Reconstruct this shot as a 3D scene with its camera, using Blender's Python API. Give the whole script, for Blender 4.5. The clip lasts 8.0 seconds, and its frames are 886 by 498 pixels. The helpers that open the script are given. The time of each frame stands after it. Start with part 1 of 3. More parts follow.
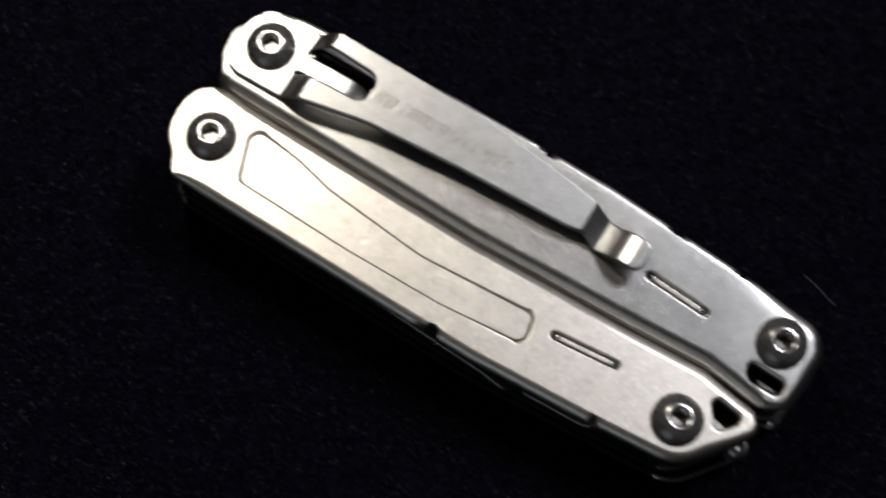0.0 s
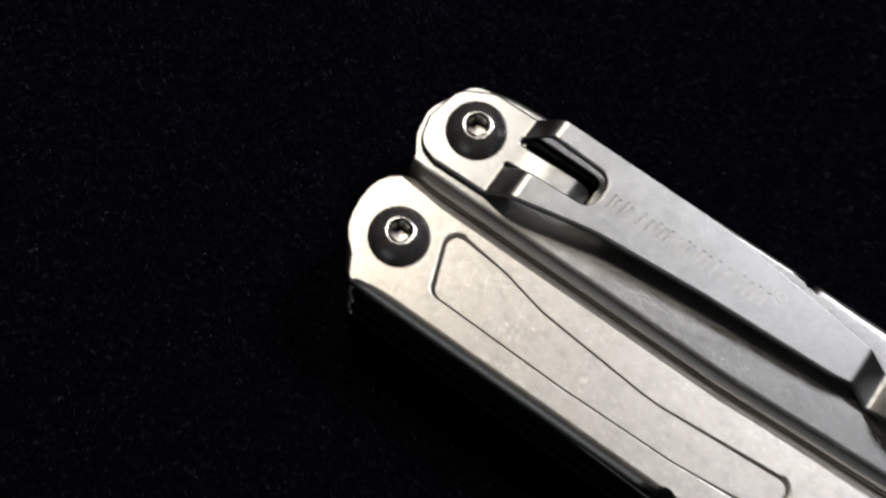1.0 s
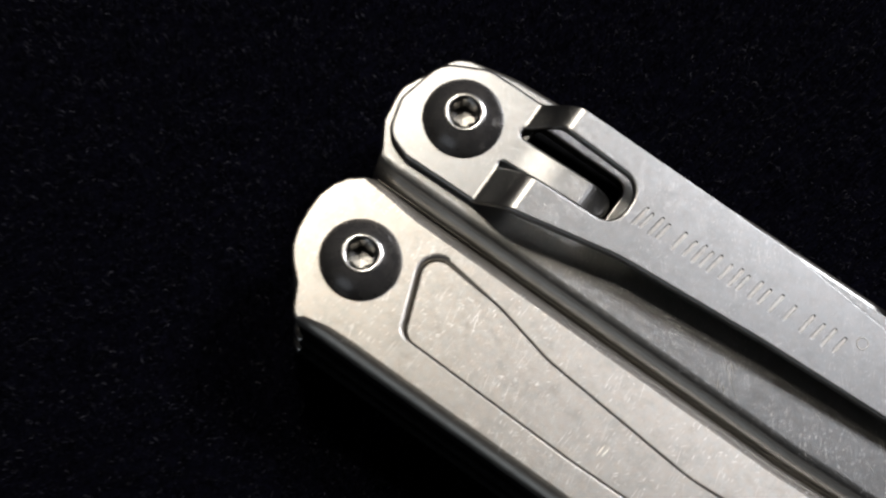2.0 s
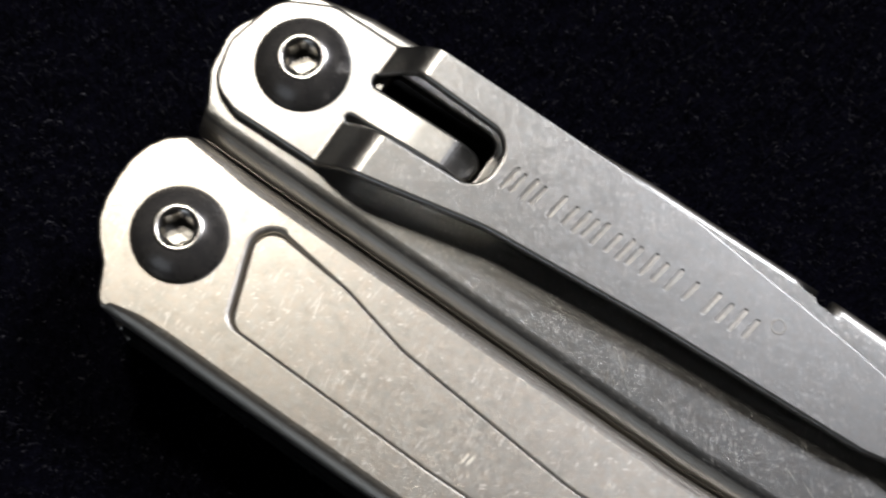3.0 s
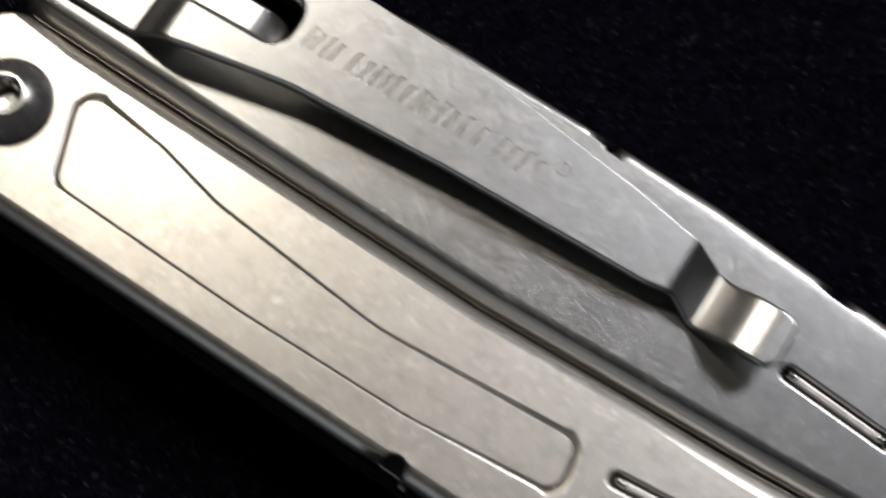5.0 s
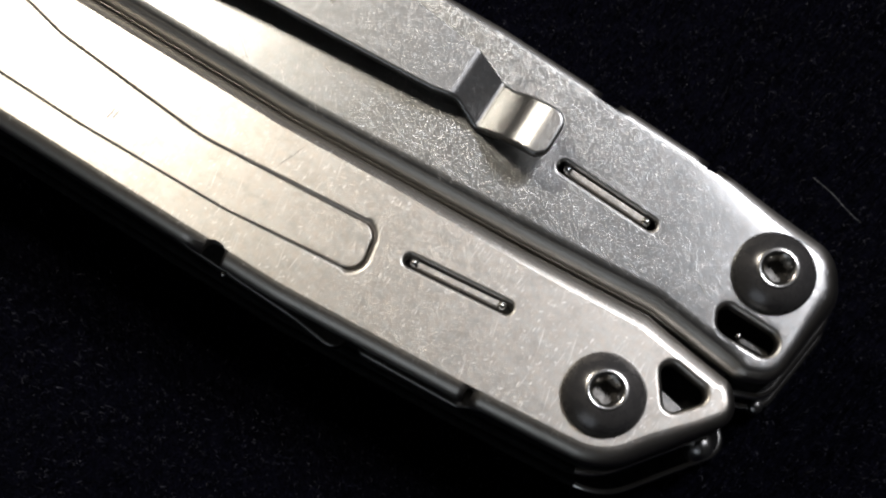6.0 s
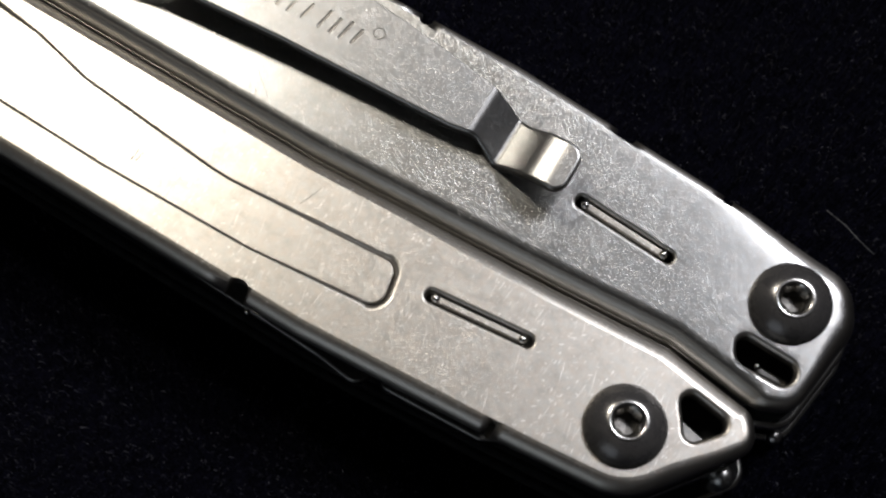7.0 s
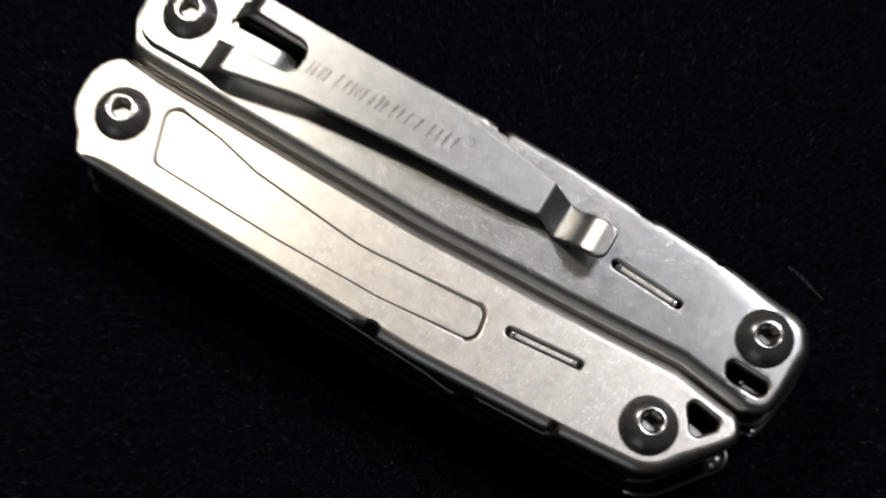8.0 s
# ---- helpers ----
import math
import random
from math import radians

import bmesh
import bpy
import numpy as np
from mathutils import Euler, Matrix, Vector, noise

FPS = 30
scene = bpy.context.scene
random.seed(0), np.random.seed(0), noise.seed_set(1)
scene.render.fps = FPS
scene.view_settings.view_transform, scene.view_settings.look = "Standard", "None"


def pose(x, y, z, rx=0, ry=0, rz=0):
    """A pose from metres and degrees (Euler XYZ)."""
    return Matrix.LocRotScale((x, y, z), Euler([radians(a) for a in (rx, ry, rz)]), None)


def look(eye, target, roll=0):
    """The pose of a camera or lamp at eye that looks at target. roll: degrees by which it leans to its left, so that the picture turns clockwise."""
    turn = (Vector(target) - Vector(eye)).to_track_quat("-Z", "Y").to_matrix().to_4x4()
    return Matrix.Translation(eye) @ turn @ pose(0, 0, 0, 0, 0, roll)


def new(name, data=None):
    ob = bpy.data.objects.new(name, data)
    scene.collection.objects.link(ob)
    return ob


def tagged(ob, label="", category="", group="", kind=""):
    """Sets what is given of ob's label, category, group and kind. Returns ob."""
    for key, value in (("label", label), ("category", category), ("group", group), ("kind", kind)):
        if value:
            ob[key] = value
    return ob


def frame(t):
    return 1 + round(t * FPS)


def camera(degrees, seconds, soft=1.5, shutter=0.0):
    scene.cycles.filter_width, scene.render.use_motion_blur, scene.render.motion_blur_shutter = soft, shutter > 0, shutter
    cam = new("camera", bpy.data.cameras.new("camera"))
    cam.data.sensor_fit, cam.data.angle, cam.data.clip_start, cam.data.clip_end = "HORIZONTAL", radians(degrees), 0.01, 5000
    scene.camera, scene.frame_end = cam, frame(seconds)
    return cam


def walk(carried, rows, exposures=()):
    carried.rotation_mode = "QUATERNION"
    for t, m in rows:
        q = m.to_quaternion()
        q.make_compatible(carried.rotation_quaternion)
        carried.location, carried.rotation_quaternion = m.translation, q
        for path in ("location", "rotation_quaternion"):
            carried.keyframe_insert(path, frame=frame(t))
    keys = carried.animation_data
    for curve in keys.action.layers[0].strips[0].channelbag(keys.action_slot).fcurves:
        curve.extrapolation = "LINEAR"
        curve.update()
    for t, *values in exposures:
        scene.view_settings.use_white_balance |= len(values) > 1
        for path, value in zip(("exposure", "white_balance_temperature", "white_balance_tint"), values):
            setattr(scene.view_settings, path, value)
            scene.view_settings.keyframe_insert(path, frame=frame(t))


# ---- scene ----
# A folded steel multi-tool on a black fleece cloth, about 97 mm long, lit by one near lamp and a farther unseen one.
cam = camera(32.0, 8.0, soft=2.3, shutter=0.5)
PATH = [
    (0, pose(0.02359, -0.04659, 0.23129, 14.446, -1.293, 31.734)),
    (0.2, pose(0.01997, -0.05622, 0.22248, 17.321, -1.652, 32.838)),
    (0.5, pose(0.00209, -0.05748, 0.21247, 17.395, -2.664, 33.873)),
    (1, pose(-0.01382, -0.04673, 0.19137, 16.211, -3.521, 34.989)),
    (1.2, pose(-0.01914, -0.04298, 0.18107, 15.932, -3.596, 34.867)),
    (2.3, pose(-0.02430, -0.02109, 0.14196, 12.231, -4.354, 35.205)),
    (2.5, pose(-0.02179, -0.01751, 0.13579, 12.074, -3.531, 35.306)),
    (3, pose(-0.01386, -0.01227, 0.13064, 11.525, -2.887, 34.524)),
    (3.5, pose(-0.01109, -0.00912, 0.13092, 10.561, -2.844, 33.603)),
    (4, pose(-0.01071, -0.00745, 0.13219, 9.265, -3.336, 33.438)),
    (4.5, pose(-0.00784, -0.00813, 0.13250, 8.968, -3.426, 32.922)),
    (5, pose(0.00760, -0.01504, 0.13710, 12.034, -2.042, 33.013)),
    (5.2, pose(0.01968, -0.01760, 0.14114, 12.904, -1.301, 33.408)),
    (6.3, pose(0.03916, -0.02789, 0.14910, 14.981, -0.339, 31.449)),
    (6.5, pose(0.03955, -0.02816, 0.14925, 15.345, -0.319, 31.289)),
    (7, pose(0.03791, -0.02867, 0.15015, 16.376, -0.068, 31.317)),
    (7.5, pose(0.03288, -0.03356, 0.15924, 16.582, 0.029, 31.555)),
    (7.7, pose(0.02846, -0.03887, 0.16962, 16.970, -1.684, 31.135)),
    (8, pose(0.02831, -0.04482, 0.20551, 16.121, -2.062, 30.987)),
]
walk(cam, PATH, [(0.0, 0.02), (0.5, -0.28), (1.2, -0.42), (2.5, -0.15), (3.5, 0.05), (4.5, 0.08), (5.0, 0.0), (6.5, -0.03), (7.5, -0.16), (8.0, 0.0)])

# ---- light ----
# dim bluish sky added as fill; it enters through the opening in wall_south
world = bpy.data.worlds.new("fill_sky")
scene.world = world
world.use_nodes = True
world.node_tree.nodes["Background"].inputs["Color"].default_value = (0.82, 0.90, 1.0, 1)
world.node_tree.nodes["Background"].inputs["Strength"].default_value = 0.7


def lamp(name, place, target, size, watts, colour, tall=None):
    data = bpy.data.lights.new(name, "AREA")
    data.shape, data.size, data.energy, data.color = "RECTANGLE" if tall else "DISK", size, watts, colour
    if tall:
        data.size_y = tall
    ob = new(name, data)
    ob.matrix_world = look(place, target)
    return ob


lamp("desk_lamp_light", (-0.105, 0.074, 0.200), (-0.01, 0.005, 0.014), 0.03, 0.198, (1.0, 0.92, 0.805))
# unseen second lamp, placed to suit the far end's highlights and the clip's shadow
lamp("second_lamp_light", (0.18, 0.60, 0.80), (0.0, 0.0, 0.0), 0.22, 5.8, (0.945, 0.94, 1.0), 0.20)

MM = 0.001
SPLAY = 2.8  # tilt of each handle, degrees
TOP = 14.0  # height of the handles' upper face over the cloth, mm


# ---- materials ----
def material(name):
    m = bpy.data.materials.new(name)
    m.use_nodes = True
    n, l = m.node_tree.nodes, m.node_tree.links
    return m, n, l, n["Principled BSDF"]


def node(n, kind, **values):
    made = n.new(kind)
    for key, value in values.items():
        made.inputs[key].default_value = value
    return made


def ramp(n, l, source, stops):
    r = n.new("ShaderNodeValToRGB")
    e = r.color_ramp.elements
    e[0].position, e[1].position = stops[0][0], stops[-1][0]
    e[0].color, e[1].color = (*stops[0][1], 1), (*stops[-1][1], 1)
    for p, c in stops[1:-1]:
        e.new(p).color = (*c, 1)
    l.new(source, r.inputs["Fac"])
    return r


def grey(v):
    return (v, v, v)


def steel(name, colour, rough, scratch=1.0, grain=1.0, stain=1.0, across=1.0, turn=0.0, spread=0.32, coarse=1.0, mid_nicks=False):
    """Bead-blasted stainless sheet: fine grain, cloudy wear and fine scratches running several ways."""
    m, n, l, b = material(name)
    co = n.new("ShaderNodeTexCoord").outputs["Object"]
    b.inputs["Metallic"].default_value = 1.0
    # rolled along the tool's length, so that highlights spread across it
    b.inputs["Anisotropic"].default_value = 0.4 * across
    way = n.new("ShaderNodeCombineXYZ")
    way.inputs[1].default_value = 1.0
    l.new(way.outputs[0], b.inputs["Tangent"])

    def maths(kind, a, by, plus=None):
        made = n.new("ShaderNodeMath")
        made.operation = kind
        for socket, value in zip(made.inputs, (a, by, plus)):
            if isinstance(value, (int, float)):
                socket.default_value = value
            elif value is not None:
                l.new(value, socket)
        return made.outputs[0]

    def drawn_noise(angle, stretch, scale, detail=0.0, shift=0.0):
        place = n.new("ShaderNodeMapping")
        place.vector_type = "TEXTURE"
        place.inputs["Rotation"].default_value = (0, 0, radians(angle))
        place.inputs["Scale"].default_value = (stretch, 1.0, 1.0)
        place.inputs["Location"].default_value = (shift, 0.6 * shift, 0)
        l.new(co, place.inputs["Vector"])
        made = node(n, "ShaderNodeTexNoise", Scale=scale, Detail=detail, Roughness=0.6)
        l.new(place.outputs["Vector"], made.inputs["Vector"])
        return made.outputs["Fac"]

    def flecks(angle, long, wide, kept, shift):
        """Short straight nicks, long by wide millimetres, of which only some cells keep one."""
        place = n.new("ShaderNodeMapping")
        place.vector_type = "TEXTURE"
        place.inputs["Rotation"].default_value = (0, 0, radians(angle))
        place.inputs["Scale"].default_value = (long * MM * 2.0, wide * MM * 2.0, 1.0)
        place.inputs["Location"].default_value = (shift, 0.7 * shift, 0)
        l.new(co, place.inputs["Vector"])
        cell = n.new("ShaderNodeTexVoronoi")
        cell.voronoi_dimensions = "2D"
        cell.inputs["Scale"].default_value = 1.0
        l.new(place.outputs["Vector"], cell.inputs["Vector"])
        near = ramp(n, l, cell.outputs["Distance"], [(0.08, grey(1)), (0.30, grey(0))])
        split = n.new("ShaderNodeSeparateColor")
        l.new(cell.outputs["Color"], split.inputs[0])
        keep = ramp(n, l, split.outputs[0], [(1 - kept, grey(0)), (1 - 0.4 * kept, grey(0.4)), (1.0, grey(1))])
        return maths("MULTIPLY", near.outputs["Color"], keep.outputs["Color"])

    cloud = node(n, "ShaderNodeTexNoise", Scale=600.0, Detail=7.0, Roughness=0.72)
    l.new(co, cloud.inputs["Vector"])
    warm = node(n, "ShaderNodeTexNoise", Scale=1300.0, Detail=5.0, Roughness=0.7)
    l.new(co, warm.inputs["Vector"])
    fine = drawn_noise(122 + turn, 1.8, 9000.0, 3.0)
    # colour: dull and bright clouds, with tan and greenish-grey patches
    dull = tuple(c * (1 - 0.16 * stain) for c in colour)
    tint = ramp(n, l, cloud.outputs["Fac"], [(0.34, dull), (0.50, colour), (0.66, tuple(min(1, c * (1 + 0.08 * stain)) for c in colour))])
    hue = ramp(n, l, warm.outputs["Fac"], [(0.35, (0.965, 1.0, 1.0)), (0.65, (1.0, 0.965, 0.915))])
    both = n.new("ShaderNodeMixRGB")
    both.blend_type = "MULTIPLY"
    both.inputs[0].default_value = min(1.0, stain)
    l.new(tint.outputs["Color"], both.inputs[1]), l.new(hue.outputs["Color"], both.inputs[2])
    # bright nicks that break the dull skin
    nicks = None
    for angle, long, wide, kept, shift in ((121, 0.42, 0.065, 0.18, 0.011), (107, 0.30, 0.07, 0.18, 0.023), (66, 0.34, 0.07, 0.09, 0.037), (132, 1.5, 0.05, 0.08, 0.051), (114, 1.1, 0.045, 0.07, 0.073), (20, 0.12, 0.09, 0.09, 0.061)):
        one = flecks(angle + turn, long * coarse, wide * coarse, kept, shift)
        nicks = one if nicks is None else maths("MAXIMUM", nicks, one)
    # they gather where the tool has rubbed against other things
    gather = ramp(n, l, drawn_noise(60 + turn, 1.6, 330.0, 3.0, 0.09), [(0.40, grey(0.3)), (0.58, grey(1))])
    nicks = maths("MULTIPLY", nicks, gather.outputs["Color"])
    if mid_nicks:
        # nicks are strongest in the middle of the length and weaker towards both ends
        sides = n.new("ShaderNodeSeparateXYZ")
        l.new(co, sides.inputs[0])
        middle = ramp(n, l, maths("ADD", maths("MULTIPLY", sides.outputs[0], 10.0), 0.5), [(0.2, grey(0.5)), (0.36, grey(1)), (0.62, grey(1)), (0.82, grey(0.45))])
        nicks = maths("MULTIPLY", nicks, middle.outputs["Color"])
    nicks = maths("MULTIPLY", nicks, min(1.0, scratch))
    bright = n.new("ShaderNodeMixRGB")
    bright.inputs[2].default_value = (0.95, 0.93, 0.89, 1)
    l.new(nicks, bright.inputs[0]), l.new(both.outputs[0], bright.inputs[1])
    l.new(bright.outputs[0], b.inputs["Base Color"])
    # scratches: noise drawn out along one direction, cut to its crests
    total = None
    for angle, scale, cut, stretch in ((121, 17000.0, 0.70, 9.0), (104, 19000.0, 0.71, 8.0), (150, 16000.0, 0.74, 12.0)):
        line = ramp(n, l, drawn_noise(angle + turn, stretch, scale, 0.0, angle * 0.013), [(cut - 0.03, grey(0)), (cut + 0.04, grey(1))]).outputs["Color"]
        total = line if total is None else maths("MAXIMUM", total, line)
    # scratches come in patches
    patch = ramp(n, l, cloud.outputs["Fac"], [(0.35, grey(0.6)), (0.60, grey(1))])
    total = maths("MULTIPLY", total, patch.outputs["Color"])
    speck = maths("MULTIPLY_ADD", fine, 0.78, maths("MULTIPLY", cloud.outputs["Fac"], 0.22))
    rmap = ramp(n, l, speck, [(0.36, grey(rough + 0.03 * grain)), (0.64, grey(max(0.05, rough - 0.03 * grain)))])
    l.new(maths("MULTIPLY_ADD", nicks, spread, rmap.outputs["Color"]), b.inputs["Roughness"])
    height = maths("MULTIPLY_ADD", total, -0.55 * scratch, maths("MULTIPLY", fine, 0.14 * grain))
    bump = node(n, "ShaderNodeBump", Strength=0.36, Distance=0.00002)
    l.new(height, bump.inputs["Height"])
    l.new(bump.outputs["Normal"], b.inputs["Normal"])
    return m


STEEL = steel("blasted_steel", (0.52, 0.493, 0.46), 0.36, turn=-28.0, scratch=1.0, spread=0.14, coarse=1.6, grain=1.8, stain=1.0, across=0.3)
# same sheet as STEEL; the cooler, weaker light on this handle is in its colour
CLIP_SIDE_STEEL = steel("worn_cool_steel", (0.442, 0.443, 0.443), 0.30, grain=0.6, stain=0.8, across=0.3, mid_nicks=True)
ROLLED_STEEL = steel("rolled_steel", (0.46, 0.44, 0.41), 0.39, scratch=0.0, grain=0.35, stain=0.5)
CLIP_STEEL = steel("clip_steel", (0.465, 0.465, 0.463), 0.325, scratch=0.6, grain=0.8, stain=0.6, across=0.3)
RING_STEEL = steel("bare_steel", (0.75, 0.74, 0.72), 0.22, scratch=0.2, grain=0.4, stain=0.4, across=0.0)
BAR_STEEL = steel("struck_steel", (0.55, 0.53, 0.50), 0.30, scratch=0.2, grain=0.6)
SCORED_STEEL = steel("scored_steel", (0.85, 0.83, 0.79), 0.5, scratch=0.2)
TOOL_STEEL = steel("tool_steel", (0.22, 0.215, 0.21), 0.34, scratch=0.5, grain=0.5)
SOCKET_STEEL = steel("socket_steel", (0.30, 0.29, 0.275), 0.28, scratch=0.2, grain=0.4, stain=0.5, across=0.0)


def black_oxide():
    m, n, l, b = material("black_oxide")
    co = n.new("ShaderNodeTexCoord").outputs["Object"]
    cloud = node(n, "ShaderNodeTexNoise", Scale=700.0, Detail=5.0, Roughness=0.6)
    l.new(co, cloud.inputs["Vector"])
    tint = ramp(n, l, cloud.outputs["Fac"], [(0.3, (0.108, 0.106, 0.108)), (0.7, (0.16, 0.153, 0.147))])
    l.new(tint.outputs["Color"], b.inputs["Base Color"])
    rr = ramp(n, l, cloud.outputs["Fac"], [(0.3, grey(0.23)), (0.7, grey(0.32))])
    l.new(rr.outputs["Color"], b.inputs["Roughness"])
    b.inputs["Metallic"].default_value = 0.6
    b.inputs["Specular IOR Level"].default_value = 0.6
    bump = node(n, "ShaderNodeBump", Strength=0.25, Distance=0.00002)
    l.new(cloud.outputs["Fac"], bump.inputs["Height"]), l.new(bump.outputs["Normal"], b.inputs["Normal"])
    return m


OXIDE = black_oxide()


# near-black that stands for the shade between a handle's plates
def shade_black():
    m, n, l, b = material("shade_black")
    co = n.new("ShaderNodeTexCoord").outputs["Object"]
    cloud = node(n, "ShaderNodeTexNoise", Scale=900.0, Detail=5.0, Roughness=0.6)
    l.new(co, cloud.inputs["Vector"])
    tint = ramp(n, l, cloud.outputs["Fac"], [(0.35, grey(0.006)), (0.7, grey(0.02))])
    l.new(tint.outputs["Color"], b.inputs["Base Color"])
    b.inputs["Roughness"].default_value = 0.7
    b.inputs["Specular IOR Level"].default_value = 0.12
    return m


SHADE_BLACK = shade_black()


def cloth_material():
    m, n, l, b = material("black_fleece")
    co = n.new("ShaderNodeTexCoord").outputs["Object"]
    fuzz = node(n, "ShaderNodeTexNoise", Scale=900.0, Detail=6.0, Roughness=0.7)
    l.new(co, fuzz.inputs["Vector"])
    tint = ramp(n, l, fuzz.outputs["Fac"], [(0.35, (0.0014, 0.0014, 0.0036)), (0.7, (0.0036, 0.0036, 0.009))])
    l.new(tint.outputs["Color"], b.inputs["Base Color"])
    b.inputs["Roughness"].default_value = 1.0
    b.inputs["Specular IOR Level"].default_value = 0.05
    bump = node(n, "ShaderNodeBump", Strength=1.0, Distance=0.0006)
    l.new(fuzz.outputs["Fac"], bump.inputs["Height"]), l.new(bump.outputs["Normal"], b.inputs["Normal"])
    return m


def fibre_material():
    m, n, l, b = material("fleece_fibre")
    geo = n.new("ShaderNodeNewGeometry")
    tint = ramp(n, l, geo.outputs["Random Per Island"],
                [(0.0, (0.005, 0.005, 0.012)), (0.5, (0.012, 0.012, 0.026)), (0.8, (0.055, 0.055, 0.075)), (1.0, (0.17, 0.168, 0.19))])
    co = n.new("ShaderNodeTexCoord").outputs["Object"]
    tufts = node(n, "ShaderNodeTexNoise", Scale=650.0, Detail=3.0, Roughness=0.6)
    l.new(co, tufts.inputs["Vector"])
    lift = ramp(n, l, tufts.outputs["Fac"], [(0.40, grey(0.2)), (0.56, grey(0.55)), (0.68, grey(1))])
    both = n.new("ShaderNodeMixRGB")
    both.blend_type, both.inputs[0].default_value = "MULTIPLY", 1.0
    l.new(tint.outputs["Color"], both.inputs[1]), l.new(lift.outputs["Color"], both.inputs[2])
    l.new(both.outputs[0], b.inputs["Base Color"])
    b.inputs["Roughness"].default_value = 0.6
    b.inputs["Specular IOR Level"].default_value = 0.12
    return m


CLOTH, FIBRE = cloth_material(), fibre_material()


def lint_material():
    m, n, l, b = material("pale_lint")
    co = n.new("ShaderNodeTexCoord").outputs["Object"]
    t = node(n, "ShaderNodeTexNoise", Scale=1500.0, Detail=2.0, Roughness=0.5)
    l.new(co, t.inputs["Vector"])
    c = ramp(n, l, t.outputs["Fac"], [(0.35, grey(0.10)), (0.65, grey(0.25))])
    l.new(c.outputs["Color"], b.inputs["Base Color"])
    b.inputs["Roughness"].default_value = 0.5
    return m


LINT = lint_material()


def plaster(name, v):
    m, n, l, b = material(name)
    co = n.new("ShaderNodeTexCoord").outputs["Object"]
    t = node(n, "ShaderNodeTexNoise", Scale=6.0, Detail=6.0, Roughness=0.6)
    l.new(co, t.inputs["Vector"])
    c = ramp(n, l, t.outputs["Fac"], [(0.3, tuple(x * 0.9 for x in v)), (0.7, v)])
    l.new(c.outputs["Color"], b.inputs["Base Color"])
    b.inputs["Roughness"].default_value = 0.85
    bump = node(n, "ShaderNodeBump", Strength=0.2, Distance=0.002)
    l.new(t.outputs["Fac"], bump.inputs["Height"]), l.new(bump.outputs["Normal"], b.inputs["Normal"])
    return m


WALL, FLOOR, WOOD = plaster("wall_paint", (0.22, 0.21, 0.20)), plaster("floor_wood", (0.22, 0.15, 0.09)), plaster("table_wood", (0.25, 0.16, 0.09))


# ---- mesh helpers (all lengths in mm) ----
def mesh_from(name, bm, mats):
    bmesh.ops.scale(bm, vec=(MM, MM, MM), verts=bm.verts)
    me = bpy.data.meshes.new(name)
    bm.to_mesh(me)
    bm.free()
    for m in mats if isinstance(mats, (list, tuple)) else [mats]:
        me.materials.append(m)
    return me


def part(name, bm, mats, parent=None, label=""):
    ob = new(name, mesh_from(name, bm, mats))
    ob.parent = parent
    return tagged(ob, label)


def outline(corners, step=0.25):
    """A closed outline from (x, y, radius) corners, each rounded by its radius."""
    out = []
    for k, (x, y, r) in enumerate(corners):
        p, a, c = Vector((x, y)), Vector(corners[k - 1][:2]), Vector(corners[(k + 1) % len(corners)][:2])
        u, v = (a - p), (c - p)
        lu, lv = u.length, v.length
        u, v = u / lu, v / lv
        half = math.acos(max(-1, min(1, u.dot(v)))) / 2
        far = min(r / math.tan(half), 0.48 * lu, 0.48 * lv) if half < 1.55 else 0
        if far < 0.02:
            out.append(p)
            continue
        real = far * math.tan(half)
        mid = p + (u + v).normalized() * (real / math.sin(half))
        s, e = p + u * far - mid, p + v * far - mid
        turn = s.angle_signed(e)
        n = max(2, min(12, int(abs(turn) * max(real, 0.6) / step)))
        for i in range(n + 1):
            g = -turn * i / n
            out.append(mid + Vector((s.x * math.cos(g) - s.y * math.sin(g), s.x * math.sin(g) + s.y * math.cos(g))))
    return out


def divided(pts, longest=1.5):
    out = []
    for a, b in zip(pts, pts[1:] + pts[:1]):
        n = max(1, math.ceil((b - a).length / longest))
        out += [a + (b - a) * i / n for i in range(n)]
    return out


def area(pts):
    return 0.5 * sum(a.x * b.y - b.x * a.y for a, b in zip(pts, pts[1:] + pts[:1]))


def inset(pts, d):
    """Moves a counter-clockwise outline inwards by d (outwards if d is below 0)."""
    out = []
    for k, p in enumerate(pts):
        a, b = (p - pts[k - 1]).normalized(), (pts[(k + 1) % len(pts)] - p).normalized()
        n = Vector((-a.y - b.y, a.x + b.x))
        if n.length < 1e-6:
            n = Vector((-a.y, a.x))
        n.normalize()
        c = max(0.5, n.dot(Vector((-a.y, a.x))))
        out.append(p + n * ((d[k] if isinstance(d, list) else d) / c))
    return out


def inset_edges(pts, d):
    """Moves each edge of a counter-clockwise outline inwards by its own distance; d[k] is that of the edge from point k on."""
    out = []
    for k, p in enumerate(pts):
        a, b = (p - pts[k - 1]).normalized(), (pts[(k + 1) % len(pts)] - p).normalized()
        na, nb = Vector((-a.y, a.x)), Vector((-b.y, b.x))
        turn = na.x * nb.y - na.y * nb.x
        if abs(turn) < 0.35:
            n = (na + nb).normalized()
            out.append(p + n * (0.5 * (d[k - 1] + d[k]) / max(0.5, n.dot(na))))
        else:
            out.append(p + Vector((d[k - 1] * nb.y - d[k] * na.y, d[k] * na.x - d[k - 1] * nb.x)) / turn)
    return out


